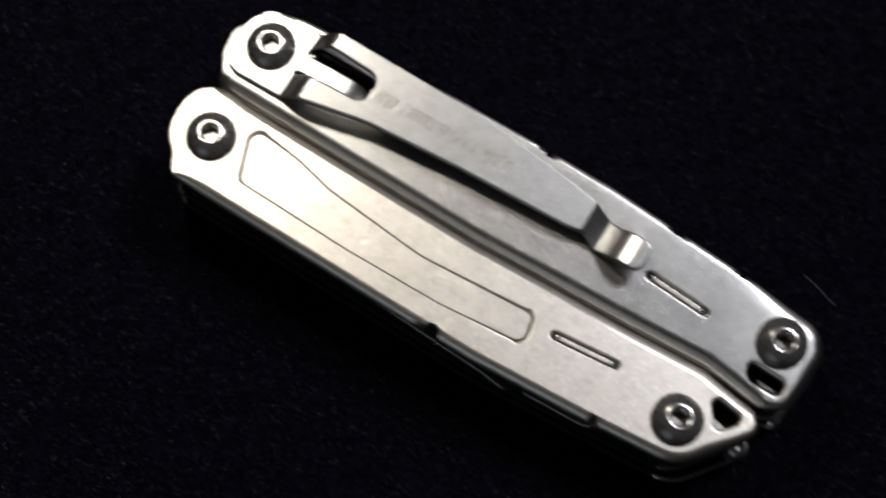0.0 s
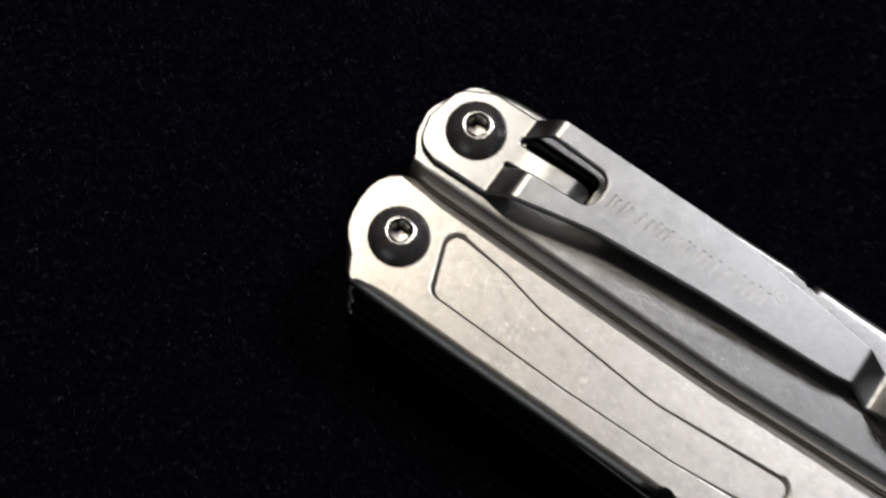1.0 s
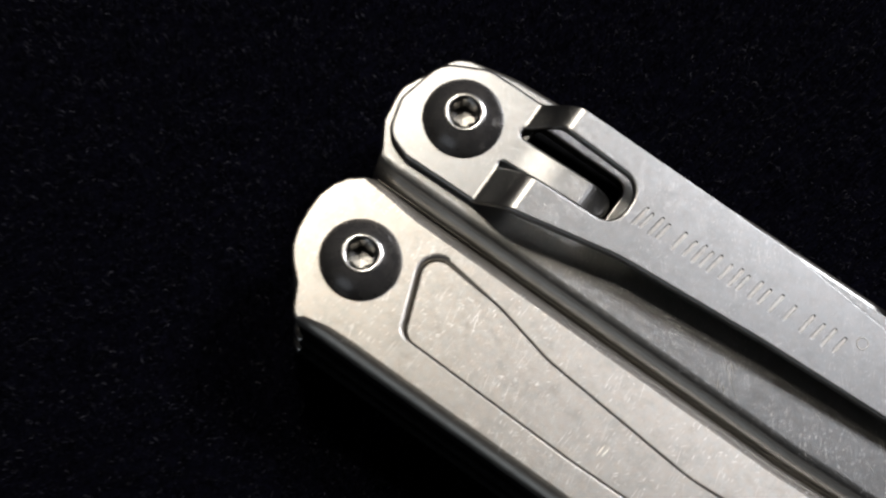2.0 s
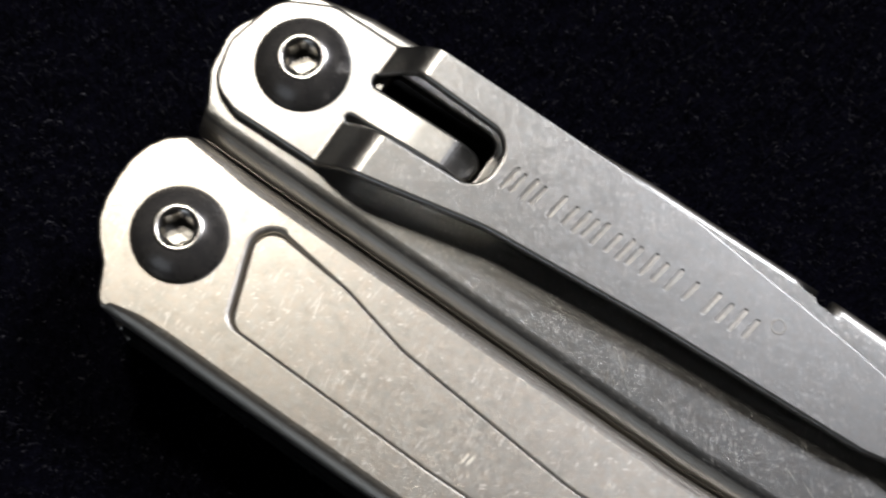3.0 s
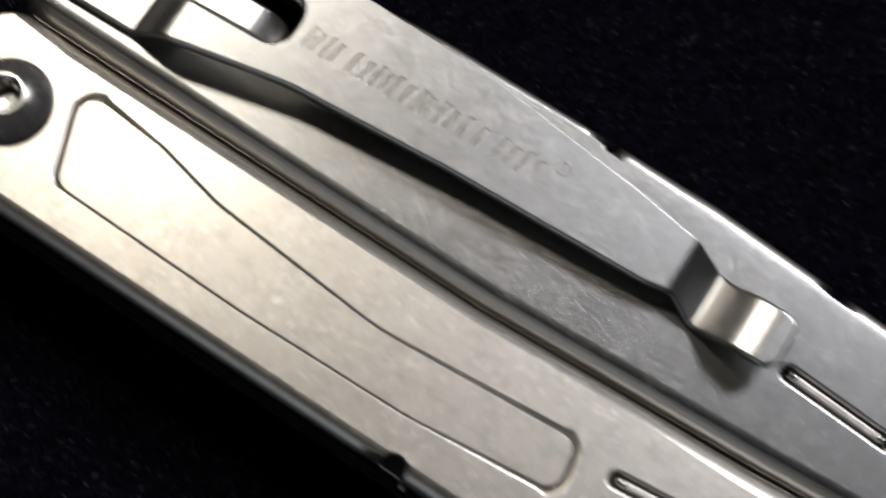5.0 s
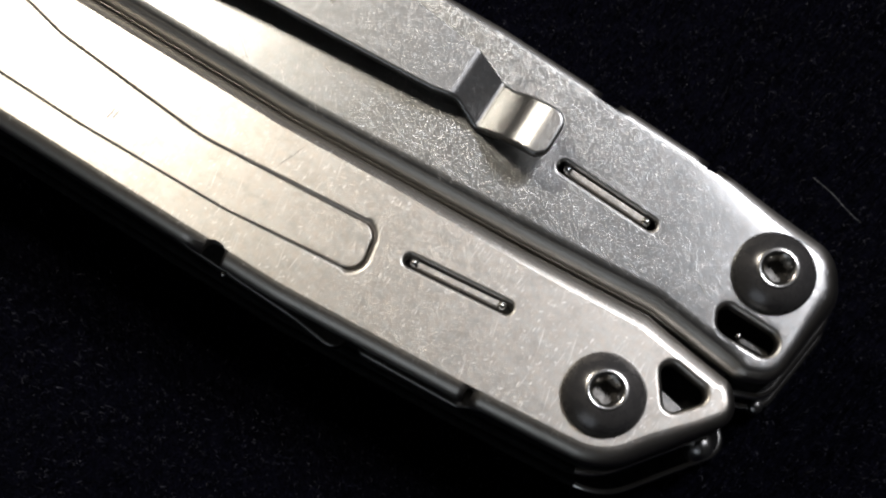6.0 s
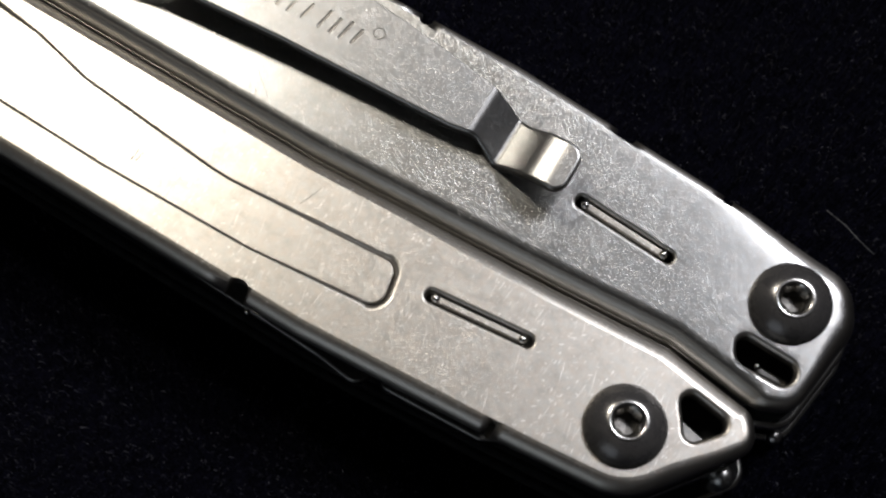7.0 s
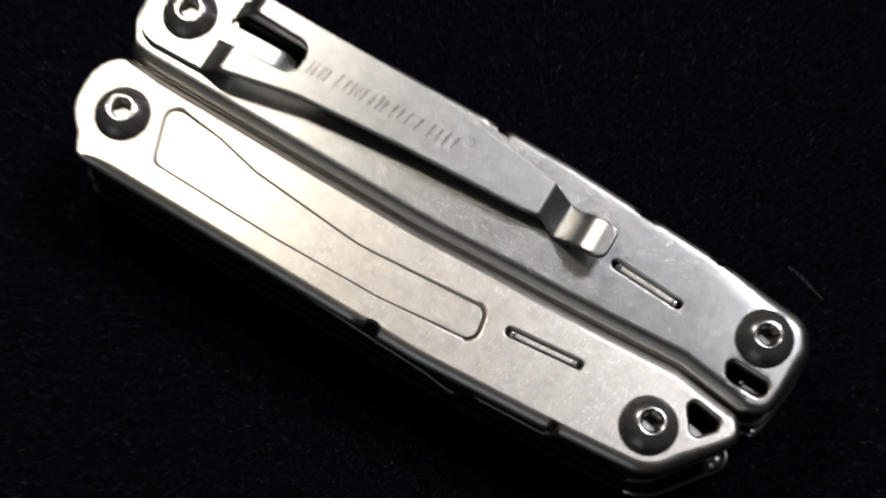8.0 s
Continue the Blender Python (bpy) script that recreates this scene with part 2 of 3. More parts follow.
def slab(loops, z0, z1, steps=5, foot=0.0, crease=None, edge=0, crown=None):
    """A plate from z0 to z1. loops: (outline, radius of its upper edge); the first is the rim, the others are holes.
    edge: the material of the rounded edges. Where a radius is wider than the plate is thick, the rim reaches further down.
    crown: how far in from the rounding the flat bows down towards the rim, and by how much."""
    bm = bmesh.new()
    caps, feet = [], []
    for k, (pts, r) in enumerate(loops):
        if area(pts) < 0:
            pts = pts[::-1]
        sign = 1 if k == 0 else -1
        if callable(r):
            ahead = pts[1:] + pts[:1]
            by_edge = [r((p + q) / 2, q - p) for p, q in zip(pts, ahead)]
        else:
            by_edge = [r] * len(pts)
        round_by = [max(by_edge[i - 1], q) if abs(by_edge[i - 1] - q) > 0.6 else 0.5 * (by_edge[i - 1] + q) for i, q in enumerate(by_edge)]
        # tilt with which the rounding leaves the flat: none, but for a creased bend
        last = [math.pi / 2 - (crease(p) if crease and k == 0 else 0.0) for p in pts]
        bow = [crown(p) if crown and k == 0 else (0.0, 0.0) for p in pts]
        base = [min(z0, z1 - q - 0.15) if q > 0.8 else z0 for q in round_by]
        rings = [[bm.verts.new((*p, z)) for p, z in zip(inset(pts, sign * foot), base)]]
        if foot:
            rings.append([bm.verts.new((*p, z + foot)) for p, z in zip(pts, base)])
        for i in range(steps + 1):
            g = i / steps
            share = [(1 - math.cos(e * g)) / (1 - math.cos(e)) for e in last]
            moved = inset_edges(pts, [sign * q * f for q, f in zip(by_edge, share)])
            rings.append([bm.verts.new((*p, z1 - d - q * (1 - math.sin(e * g) / math.sin(e)))) for p, q, e, (_, d) in zip(moved, round_by, last, bow)])
            if max(round_by) == 0:
                break
        rolled = len(rings) - 1
        if crown and k == 0:
            for g in (0.25, 0.5, 0.75, 1.0):
                moved = inset(pts, [q + max(0.2, w) * g for q, (w, _) in zip(round_by, bow)])
                rings.append([bm.verts.new((*p, z1 - d * (1 - g) ** 2)) for p, (_, d) in zip(moved, bow)])
        for row, (low, high) in enumerate(zip(rings, rings[1:])):
            for i in range(len(low)):
                j = (i + 1) % len(low)
                f = bm.faces.new((low[i], low[j], high[j], high[i]) if k == 0 else (low[j], low[i], high[i], high[j]))
                f.smooth, f.material_index = True, edge if row < rolled - 2 else 0
        # a creased bend meets the flat at a sharp line
        for i, v in enumerate(rings[-1]):
            if math.pi / 2 - last[i] > 0.35:
                bm.edges.get((v, rings[-1][(i + 1) % len(pts)])).smooth = False
        caps.append(rings[-1]), feet.append(rings[0])
    for rings, up in ((caps, 1), (feet, -1)):
        edges = []
        for ring in rings:
            for i, v in enumerate(ring):
                edges.append(bm.edges.get((v, ring[(i + 1) % len(ring)])))
        made = bmesh.ops.triangle_fill(bm, use_beauty=True, use_dissolve=False, edges=edges, normal=(0, 0, up))
        for g in made["geom"]:
            if isinstance(g, bmesh.types.BMFace):
                g.smooth = False
                g.normal_update()
                if g.normal.z * up < 0:
                    g.normal_flip()
    return bm


def box(x0, x1, y0, y1, z0, z1, bevel=0.0):
    bm = bmesh.new()
    bmesh.ops.create_cube(bm, size=1)
    bmesh.ops.scale(bm, vec=(x1 - x0, y1 - y0, z1 - z0), verts=bm.verts)
    bmesh.ops.translate(bm, vec=((x0 + x1) / 2, (y0 + y1) / 2, (z0 + z1) / 2), verts=bm.verts)
    if bevel:
        bmesh.ops.bevel(bm, geom=bm.edges[:], offset=bevel, segments=2, affect="EDGES")
    return bm


def prism(corners, z0, z1):
    return slab([(outline(corners, 0.12), 0)], z0, z1)


def cut_away(ob, cutters):
    """Takes the cutters (bmeshes) out of ob for good."""
    tools = []
    for bm in cutters:
        c = new("cutter", mesh_from("cutter", bm, []))
        tools.append(c)
        mod = ob.modifiers.new("cut", "BOOLEAN")
        mod.object, mod.operation, mod.solver = c, "DIFFERENCE", "EXACT"
    graph = bpy.context.evaluated_depsgraph_get()
    me = bpy.data.meshes.new_from_object(ob.evaluated_get(graph))
    ob.modifiers.clear()
    ob.data = me
    for c in tools:
        bpy.data.objects.remove(c)
    return ob


def joined(*bms):
    out = bmesh.new()
    for b in bms:
        me = bpy.data.meshes.new("tmp")
        b.to_mesh(me)
        out.from_mesh(me)
        b.free()
        bpy.data.meshes.remove(me)
    return out


# ---- the setting ----
def solid(name, x0, x1, y0, y1, z0, z1, mat, label):
    ob = part(name, box(x0, x1, y0, y1, z0, z1), mat)
    return tagged(ob, label, kind="structure")


solid("floor", -2000, 2000, -2000, 2000, -790, -750, FLOOR, "plain brown wooden floor of a dim room")
solid("ceiling", -2000, 2000, -2000, 2000, 1650, 1690, WALL, "plain pale painted ceiling of the room")
solid("wall_north", -2000, 2000, 2000, 2100, -750, 1650, WALL, "plain pale painted wall")
# the wall behind the camera has an unseen opening, added to let in the sky's fill light
tagged(part("wall_south", joined(box(-2000, -650, -2100, -2000, -750, 1650), box(550, 2000, -2100, -2000, -750, 1650),
                                 box(-650, 550, -2100, -2000, -750, 150), box(-650, 550, -2100, -2000, 1350, 1650)), WALL), "pale painted wall with an opening added to let in fill light", kind="structure")
solid("wall_east", 2000, 2100, -2000, 2000, -750, 1650, WALL, "plain pale painted wall")
solid("wall_west", -2100, -2000, -2000, 2000, -750, 1650, WALL, "plain pale painted wall")


def make_table():
    table = tagged(new("table"), "plain wooden table covered by a black cloth", "table")
    table.location = (0, 0, -0.75)
    part("tabletop", box(-450, 450, -350, 350, 710, 746, 4), WOOD, table)
    for x in (-400, 400):
        for y in (-300, 300):
            part("leg", box(x - 25, x + 25, y - 25, y + 25, 0, 710, 3), WOOD, table)


make_table()


def make_cloth():
    """A soft sheet with slight rises and dips that covers the table."""
    bm = bmesh.new()
    bmesh.ops.create_grid(bm, x_segments=90, y_segments=70, size=1)
    for v in bm.verts:
        x, y = v.co.x * 440, v.co.y * 340
        z = 0.8 * noise.noise((x * 0.02, y * 0.02, 3)) - 0.8
        v.co = (x, y, min(z, -0.2))
    for f in bm.faces:
        f.smooth = True
    bmesh.ops.solidify(bm, geom=bm.faces[:], thickness=2.0)
    ob = part("cloth", bm, CLOTH)
    return tagged(ob, "black fleece cloth spread flat under the multi-tool", "cloth", kind="structure")


make_cloth()


def make_pile(count=330000):
    """The cloth's raised fibres: short curled hairs, leaning in tufts."""
    rng = np.random.default_rng(5)
    x, y = rng.uniform(-120, 110, count), rng.uniform(-85, 105, count)
    under = (x > -43) & (x < 49) & (y > -5) & (y < 22)
    x, y = x[~under], y[~under]
    k = len(x)
    tuft = np.sin(x * 0.9 + 2 * np.sin(y * 0.7)) + np.sin(y * 1.1 + 2 * np.sin(x * 0.6))
    lean = 1.2 * np.sin(x * 0.35 + 1.7 * np.sin(y * 0.23)) + rng.normal(0, 1.5, k)
    tall = rng.uniform(0.2, 1.1, k) * (1 + 0.3 * tuft)
    far = rng.uniform(0.1, 0.42, k)
    curl = rng.normal(0, 1.1, k)
    a = rng.uniform(0, math.pi, k)
    w = rng.uniform(0.018, 0.05, k)
    v = np.zeros((k, 7, 3))
    px, py = x.copy(), y.copy()
    for i, (rise, wide) in enumerate(((0.0, 1.0), (0.55, 1.0), (0.9, 0.8), (1.0, 0.0))):
        z = -1.0 + rise * (1 + tall)
        wx, wy = np.cos(a) * w * wide, np.sin(a) * w * wide
        if i < 3:
            v[:, 2 * i] = np.stack([px - wx, py - wy, z], 1)
            v[:, 2 * i + 1] = np.stack([px + wx, py + wy, z], 1)
        else:
            v[:, 6] = np.stack([px, py, z - 0.15], 1)
        way = lean + curl * i
        px, py = px + np.cos(way) * far * (0.3 + 0.35 * i), py + np.sin(way) * far * (0.3 + 0.35 * i)
    me = bpy.data.meshes.new("cloth_pile")
    base = np.arange(k)[:, None] * 7
    loops = np.concatenate([base + np.array(f) for f in ((0, 1, 3, 2), (2, 3, 5, 4), (4, 5, 6))], 1).ravel()
    me.vertices.add(k * 7)
    me.vertices.foreach_set("co", (v * MM).ravel())
    me.loops.add(len(loops))
    me.loops.foreach_set("vertex_index", loops.astype(np.int32))
    starts = (np.arange(k)[:, None] * 11 + np.array([0, 4, 8])).ravel()
    me.polygons.add(k * 3)
    me.polygons.foreach_set("loop_start", starts.astype(np.int32))
    me.update(calc_edges=True)
    me.validate()
    me.materials.append(FIBRE)
    return tagged(new("cloth_pile", me), "short fuzzy black fibres raised from the cloth", "cloth fibres", kind="stuff")


make_pile()

# ---- the multi-tool ----
multitool = tagged(new("multitool"), "folded stainless steel multi-tool with pocket clip lying on black cloth", "multi-tool")

# upper outlines of the two handles (x, y, corner radius)
ROUND_END = [(-44.0, 6.7, 0), (-45.15, 5.75, 0), (-45.95, 4.4, 0), (-46.35, 2.8, 0), (-46.35, 1.0, 0), (-46.05, -1.0, 0), (-45.5, -2.6, 0), (-44.5, -3.9, 0)]
RIM_A = [(-42.9, 7.15, 0)] + ROUND_END + [(-43.1, -5.2, 0.8), (-41.6, -7.95, 1.4), (10.0, -8.15, 20),
         (28.5, -7.05, 20), (42.9, -5.85, 6.5), (50.8, 4.5, 3.8), (48.8, 7.3, 2.2), (39.4, 8.75, 6), (27.0, 8.05, 20), (2.0, 6.95, 20)]
RIM_B = [(-43.6, 7.45, 0), (2.0, 7.25, 20), (27.0, 8.35, 20), (39.2, 9.05, 6), (48.9, 7.7, 3.0), (52.0, 9.0, 3.4), (53.4, 18.9, 4.0),
         (51.2, 22.7, 4.2), (40.0, 23.6, 9), (14.0, 24.95, 20), (-12.0, 24.5, 20), (-38.0, 22.9, 9), (-43.6, 21.4, 3.0), (-46.3, 15.6, 3.0),
         (-45.7, 12.0, 1.6), (-44.3, 9.75, 0)]
SEAM_A = [(-43.0, 7.15), (2.0, 6.95), (27.0, 8.05), (39.4, 8.75), (47.6, 7.45)]
SEAM_B = [(-43.0, 7.45), (2.0, 7.25), (27.0, 8.35), (39.2, 9.05), (48.0, 7.85)]


def seam_y(x):
    return float(np.interp(x, [-43, 2, 27, 39.3, 48], [7.3, 7.1, 8.2, 8.9, 7.7]))


def ease(g):
    g = max(0.0, min(1.0, g))
    return g * g * (3 - 2 * g)


def edge_radius(p, way):
    """The sheet is bent wide along the middle seam, less along the outside, and cut nearly square at the screwed-down end."""
    away = p.y - seam_y(p.x)
    if p.x < 44 and abs(away) < 1.2 and abs(way.x) > 2 * abs(way.y):
        return 0.28 + (0.92 + 0.6 * ease((p.x - 12) / 18)) * ease((p.x + 43.5) / 4.0) if away < 0 else 1.95
    out = 0.28
    if p.x > -41.0:
        out += (1.1 if p.y < 0 else 0.34 + 0.38 * ease((p.x - 2.0) / 10.0)) * min(1.0, (p.x + 41.0) / 2.0)
        out += (0.25 + 0.75 * max(0.0, min(1.0, (p.y - 13) / 3))) * max(0.0, min(1.0, (p.x - 38) / 8))
    if p.x >= 44:
        bent = ease((1.5 - abs(away)) / 0.6) * ease((50.0 - p.x) / 3.0)
        out += ((1.8 if away < 0 else 1.95) - out) * bent
    return out


def outer_bow(p):
    """The clip's handle bows down a little towards its outside and its far end."""
    along = ease((p.x - 1.0) / 13.0)
    outside = ease((p.y - seam_y(p.x) - 7.5) / 4.0)
    end = ease((p.x - 34.0) / 10.0)
    return (1.6 + 0.2 * end) * along * outside, (0.012 + 0.05 * end) * along * outside


def bend_crease(p):
    """Bends leave the flat with a slight crease along the outside and, fading out towards the far end, along one side of the seam."""
    if -1.2 < p.y - seam_y(p.x) < 0 and p.x < 47:
        return radians(38 - 32 * ease((p.x - 12) / 18))
    return radians(3) if p.y < 0 else 0.0


def stadium(a, b, width):
    a, b = Vector(a), Vector(b)
    d = (b - a).normalized()
    n = Vector((-d.y, d.x)) * width / 2
    r = width / 2
    return outline([(*(a + n - d * r), r), (*(a - n - d * r), r), (*(b - n + d * r), r), (*(b + n + d * r), r)], 0.12)


PANEL = [(-35.4, 4.6, 1.6), (-32.3, -3.6, 1.6), (-14.0, -4.0, 20), (2.0, -3.7, 20), (15.4, -2.3, 1.5), (14.5, 2.2, 1.5), (-4.0, 1.0, 25),
         (-20.5, 2.4, 9), (-27.0, 3.9, 9)]
SLOT_A = ((18.7, 1.25), (28.2, 2.15), 1.15)
SLOT_B = ((25.9, 16.15), (35.2, 15.65), 1.15)


def spine(seam, side):
    """The bent wall that joins a handle's two plates along the middle of the tool."""
    pts = [Vector(p) for p in seam]
    inner = [p + Vector((0, side * 1.3)) for p in pts]
    return slab([(pts + inner[::-1], 0)], 1.55, 12.45)


def lower_plate(rim, reach, low, high):
    pts = outline([(x + (reach if x > 30 else 0.2 if x < -40 else 0), y, r) for x, y, r in rim])
    return slab([(pts, 0.55)], low, high, steps=5, foot=0.15)


def end_dip(x, y):
    """How far the far outer corner of the clip's handle dips."""
    return 0.0022 * max(0.0, x - 37.0) * max(0.0, y - 11.5)


def dip_end(bm):
    for axis, places in ((0, np.arange(37.0, 53.0, 1.0)), (1, np.arange(11.5, 23.0, 1.2))):
        way = Vector((1, 0, 0)) if axis == 0 else Vector((0, 1, 0))
        for d in places:
            some = [f for f in bm.faces if f.material_index == 0 and max(v.co.x for v in f.verts) > 0.037 and max(v.co.y for v in f.verts) > 0.0115]
            geom = list({v for f in some for v in f.verts}) + list({e for f in some for e in f.edges}) + some
            bmesh.ops.bisect_plane(bm, geom=geom, plane_co=way * (d * MM), plane_no=way)
    for f in bm.faces:
        if f.material_index == 0 and f.calc_center_median().x > 0.036:
            f.smooth = True
    for v in bm.verts:
        v.co.z -= end_dip(v.co.x / MM, v.co.y / MM) * MM


def make_handle(rim, seam, side, holes, panel, notches, mat, crown, label):
    loops = [(divided(outline(rim), 2.5), edge_radius)] + holes
    plate = slab(loops, 12.4, TOP, steps=8, crease=bend_crease, edge=1, crown=crown)
    ob = cut_away(part("handle", plate, [mat, ROLLED_STEEL, SHADE_BLACK, RING_STEEL], multitool, label), notches)
    bodies = [spine(seam, side), lower_plate(rim, 1.7, 0.1, 1.0), lower_plate(rim, 0.9 if side > 0 else -0.3, 5.2, 6.0)]
    for f in bodies[0].faces:
        f.material_index = 1
    # shade put into the steel plates' colour: near-black, bright only on the end rims
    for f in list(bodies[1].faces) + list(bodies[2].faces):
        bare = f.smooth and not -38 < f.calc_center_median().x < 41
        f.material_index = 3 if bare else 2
    if panel:
        face = outline(panel)
        bodies.append(slab([(inset(face if area(face) > 0 else face[::-1], 0.04), 0.14)], 12.4, TOP - 0.04, steps=3))
    rest = mesh_from("rest", joined(*bodies), [])
    bm = bmesh.new()
    bm.from_mesh(ob.data)
    if crown:
        dip_end(bm)
    bm.from_mesh(rest)
    bm.to_mesh(ob.data)
    bm.free()
    bpy.data.meshes.remove(rest)
    return ob


def notch(x0, x1, y0, y1, r, deep=7.0):
    return prism([(x0, y0, r), (x1, y0, r), (x1, y1, r), (x0, y1, r)], TOP - deep, TOP + 2)


face = outline(PANEL)
handle_a = make_handle(
    RIM_A, SEAM_A, -1,
    [(face, lambda p, way: 0.18 + 0.52 * max(0.0, min(1.0, abs(p.x + 10) - 21.5))), (stadium(*SLOT_A), 0.34), (outline([(41.8, 6.1, 0.9), (45.0, 1.4, 0.8), (48.2, 5.1, 1.0)], 0.12), 0.55)],
    PANEL,
    [notch(2.2, 4.3, -9.5, -6.5, 0.9), notch(29.1, 29.8, -9.0, -5.6, 0.3)],
    STEEL, None,
    "stainless steel handle with a stamped panel, a slot and a triangular hole")
handle_b = make_handle(
    RIM_B, SEAM_B, 1,
    [(stadium(*SLOT_B), 0.34), (outline([(-33.6, 15.2, 0.5), (-23.6, 15.6, 1.2), (-23.6, 20.3, 1.2), (-33.6, 20.3, 0.5)]), 0.2), (outline([(44.0, 13.0, 1.4), (45.2, 10.4, 1.4), (50.3, 10.4, 1.2), (50.5, 12.8, 1.3)], 0.12), 0.5)],
    None,
    [notch(3.3, 4.7, 23.75, 27, 0.6), notch(25.2, 27.2, 23.5, 27, 0.3), notch(36.95, 37.95, 22.9, 27, 0.2)],
    CLIP_SIDE_STEEL, outer_bow,
    "stainless steel handle that carries the pocket clip")


def spring_bar(slot, parent):
    a, b = Vector(slot[0]), Vector(slot[1])
    d = (b - a).normalized()
    bm = slab([(stadium(a + d * 0.5, b - d * 0.5, 0.78), 0.2)], 11.5, 13.75, steps=3)
    for end in (a + d * 0.4, b - d * 0.4):
        made = bmesh.ops.create_uvsphere(bm, u_segments=14, v_segments=10, radius=0.42)
        bmesh.ops.translate(bm, vec=(end.x, end.y, 13.74), verts=made["verts"])
        for f in {f for v in made["verts"] for f in v.link_faces}:
            f.material_index, f.smooth = 1, True
    part("spring_bar", bm, [STEEL, RING_STEEL], parent, "small steel spring bar with a polished bead at each end of the slot")


spring_bar(SLOT_A, handle_a)
spring_bar(SLOT_B, handle_b)


def make_screw(x, y, z, turn, parent):
    """A black button-head screw with a bright ring round a six-lobed socket."""
    bm = bmesh.new()
    seg = 60
    profile = [(3.9, -0.4, 0), (3.92, 0.12, 0), (3.88, 0.34, 0), (3.74, 0.62, 0), (3.5, 0.98, 0), (3.15, 1.36, 0), (2.7, 1.72, 0), (2.25, 1.98, 0), (1.95, 2.10, 0),
               (1.78, 2.15, 1), (1.66, 2.16, 1), (1.50, 2.10, 1), (1.38, 1.96, 1)]
    rings = []
    for r, h, _ in profile:
        rings.append([bm.verts.new((r * math.cos(2 * math.pi * i / seg), r * math.sin(2 * math.pi * i / seg), h)) for i in range(seg)])
    for h, s in ((1.9, 1.0), (0.3, 0.95)):
        ring = []
        for i in range(seg):
            g = 2 * math.pi * i / seg
            r = (1.22 + 0.09 * math.cos(6 * g + turn)) * s
            ring.append(bm.verts.new((r * math.cos(g), r * math.sin(g), h)))
        rings.append(ring)
    mats = [p[2] for p in profile[1:]] + [2, 2]
    for low, high, m in zip(rings, rings[1:], mats):
        for i in range(seg):
            j = (i + 1) % seg
            f = bm.faces.new((low[i], low[j], high[j], high[i]))
            f.smooth, f.material_index = True, m
    tip = bm.verts.new((0, 0, 0.25))
    for i in range(seg):
        f = bm.faces.new((rings[-1][i], rings[-1][(i + 1) % seg], tip))
        f.material_index = 2
    bmesh.ops.scale(bm, vec=(0.975, 0.975, 1), verts=bm.verts)
    bmesh.ops.translate(bm, vec=(x, y, z), verts=bm.verts)
    return part("screw", bm, [OXIDE, RING_STEEL, SOCKET_STEEL], parent, "black domed screw with a bright six-lobed socket")


make_screw(-39.65, 0.0, TOP, 0.3, handle_a)
make_screw(39.6, 0.0, TOP, 1.1, handle_a)
make_screw(-39.7, 16.3, TOP + 0.85, 0.0, handle_b)
make_screw(46.95, 17.6, TOP - end_dip(46.95, 17.6), 2.2, handle_b)


# ---- pocket clip ----
def rounded(x, knots, r):
    """A broken line through the knots whose corners are rounded over r to either side."""
    xs, ys = zip(*knots)
    steps = np.linspace(-1, 1, 11)
    return sum(float(np.interp(x + r * q, xs, ys)) for q in steps) / len(steps)


def clip_rise(x, y):
    """Height of the clip's upper face over its screwed-down base, along its length."""
    if x < -33.2:
        return rounded(x, [(-60, 0), (-34.3, 0), (-31.7, 3.3)], 0.35)
    if x < 10:
        return rounded(x, [(-34.3, 0), (-31.7, 3.3), (13.9, 1.5)], 1.05)
    return rounded(x, [(-31.7, 3.3), (13.9, 1.5), (17.2, -0.35), (20.5, 2.25), (22.3, 2.85), (24.8, 2.95)], 0.3 + 0.25 * ease((x - 18.2) / 1.2))


def tongue_rise(x, y):
    return 0.2 * ease((x + 33.6) / 4.6) - 1.1 * ease((x + 26.6) / 2.8)


def on_tongue(x, y):
    return -34.6 < x < -23.2 and 14.8 + 0.05 * (x + 34.5) < y < 18.5 + 0.03 * (x + 34.5)


CLIP_RIM = [(-45.6, 14.6, 2.5), (-44.6, 11.0, 2.5), (-42.0, 10.1, 2.0), (-34.2, 10.3, 0.4), (-30.0, 11.0, 6), (-20.5, 13.1, 20), (-6.0, 14.4, 20),
            (12.0, 15.4, 6), (14.4, 15.9, 1.0), (17.0, 14.8, 1.5), (24.3, 14.5, 1.4), (24.2, 19.4, 1.4), (18.4, 19.6, 1.5), (14.3, 20.8, 1.0), (7.5, 21.7, 8),
            (-8.0, 23.0, 20), (-31.0, 22.7, 1.0), (-34.6, 21.9, 0.5), (-40.4, 21.8, 3), (-44.5, 19.6, 3)]
# the slot runs round three sides of the tongue, which stays flat with the base
CLIP_SLOT = [(-34.5, 14.5, 0.28), (-22.5, 15.2, 2.0), (-22.6, 19.9, 2.0), (-31.5, 20.1, 0.5), (-34.5, 18.9, 0.35),
             (-34.4, 18.1, 0.3), (-23.7, 18.4, 1.3), (-23.9, 15.7, 1.3), (-34.4, 15.1, 0.25)]


def clip_edge(p, way):
    """Sheared sharp along the outside, rounded along the inside."""
    return 0.12 if p.y > 18.5 and -33 < p.x < 16 else 0.34


def bend(bm, rise, cuts):
    for x in cuts:
        bmesh.ops.bisect_plane(bm, geom=bm.verts[:] + bm.edges[:] + bm.faces[:], plane_co=(x, 0, 0), plane_no=(1, 0, 0))
    for v in bm.verts:
        v.co.z += rise(v.co.x, v.co.y)


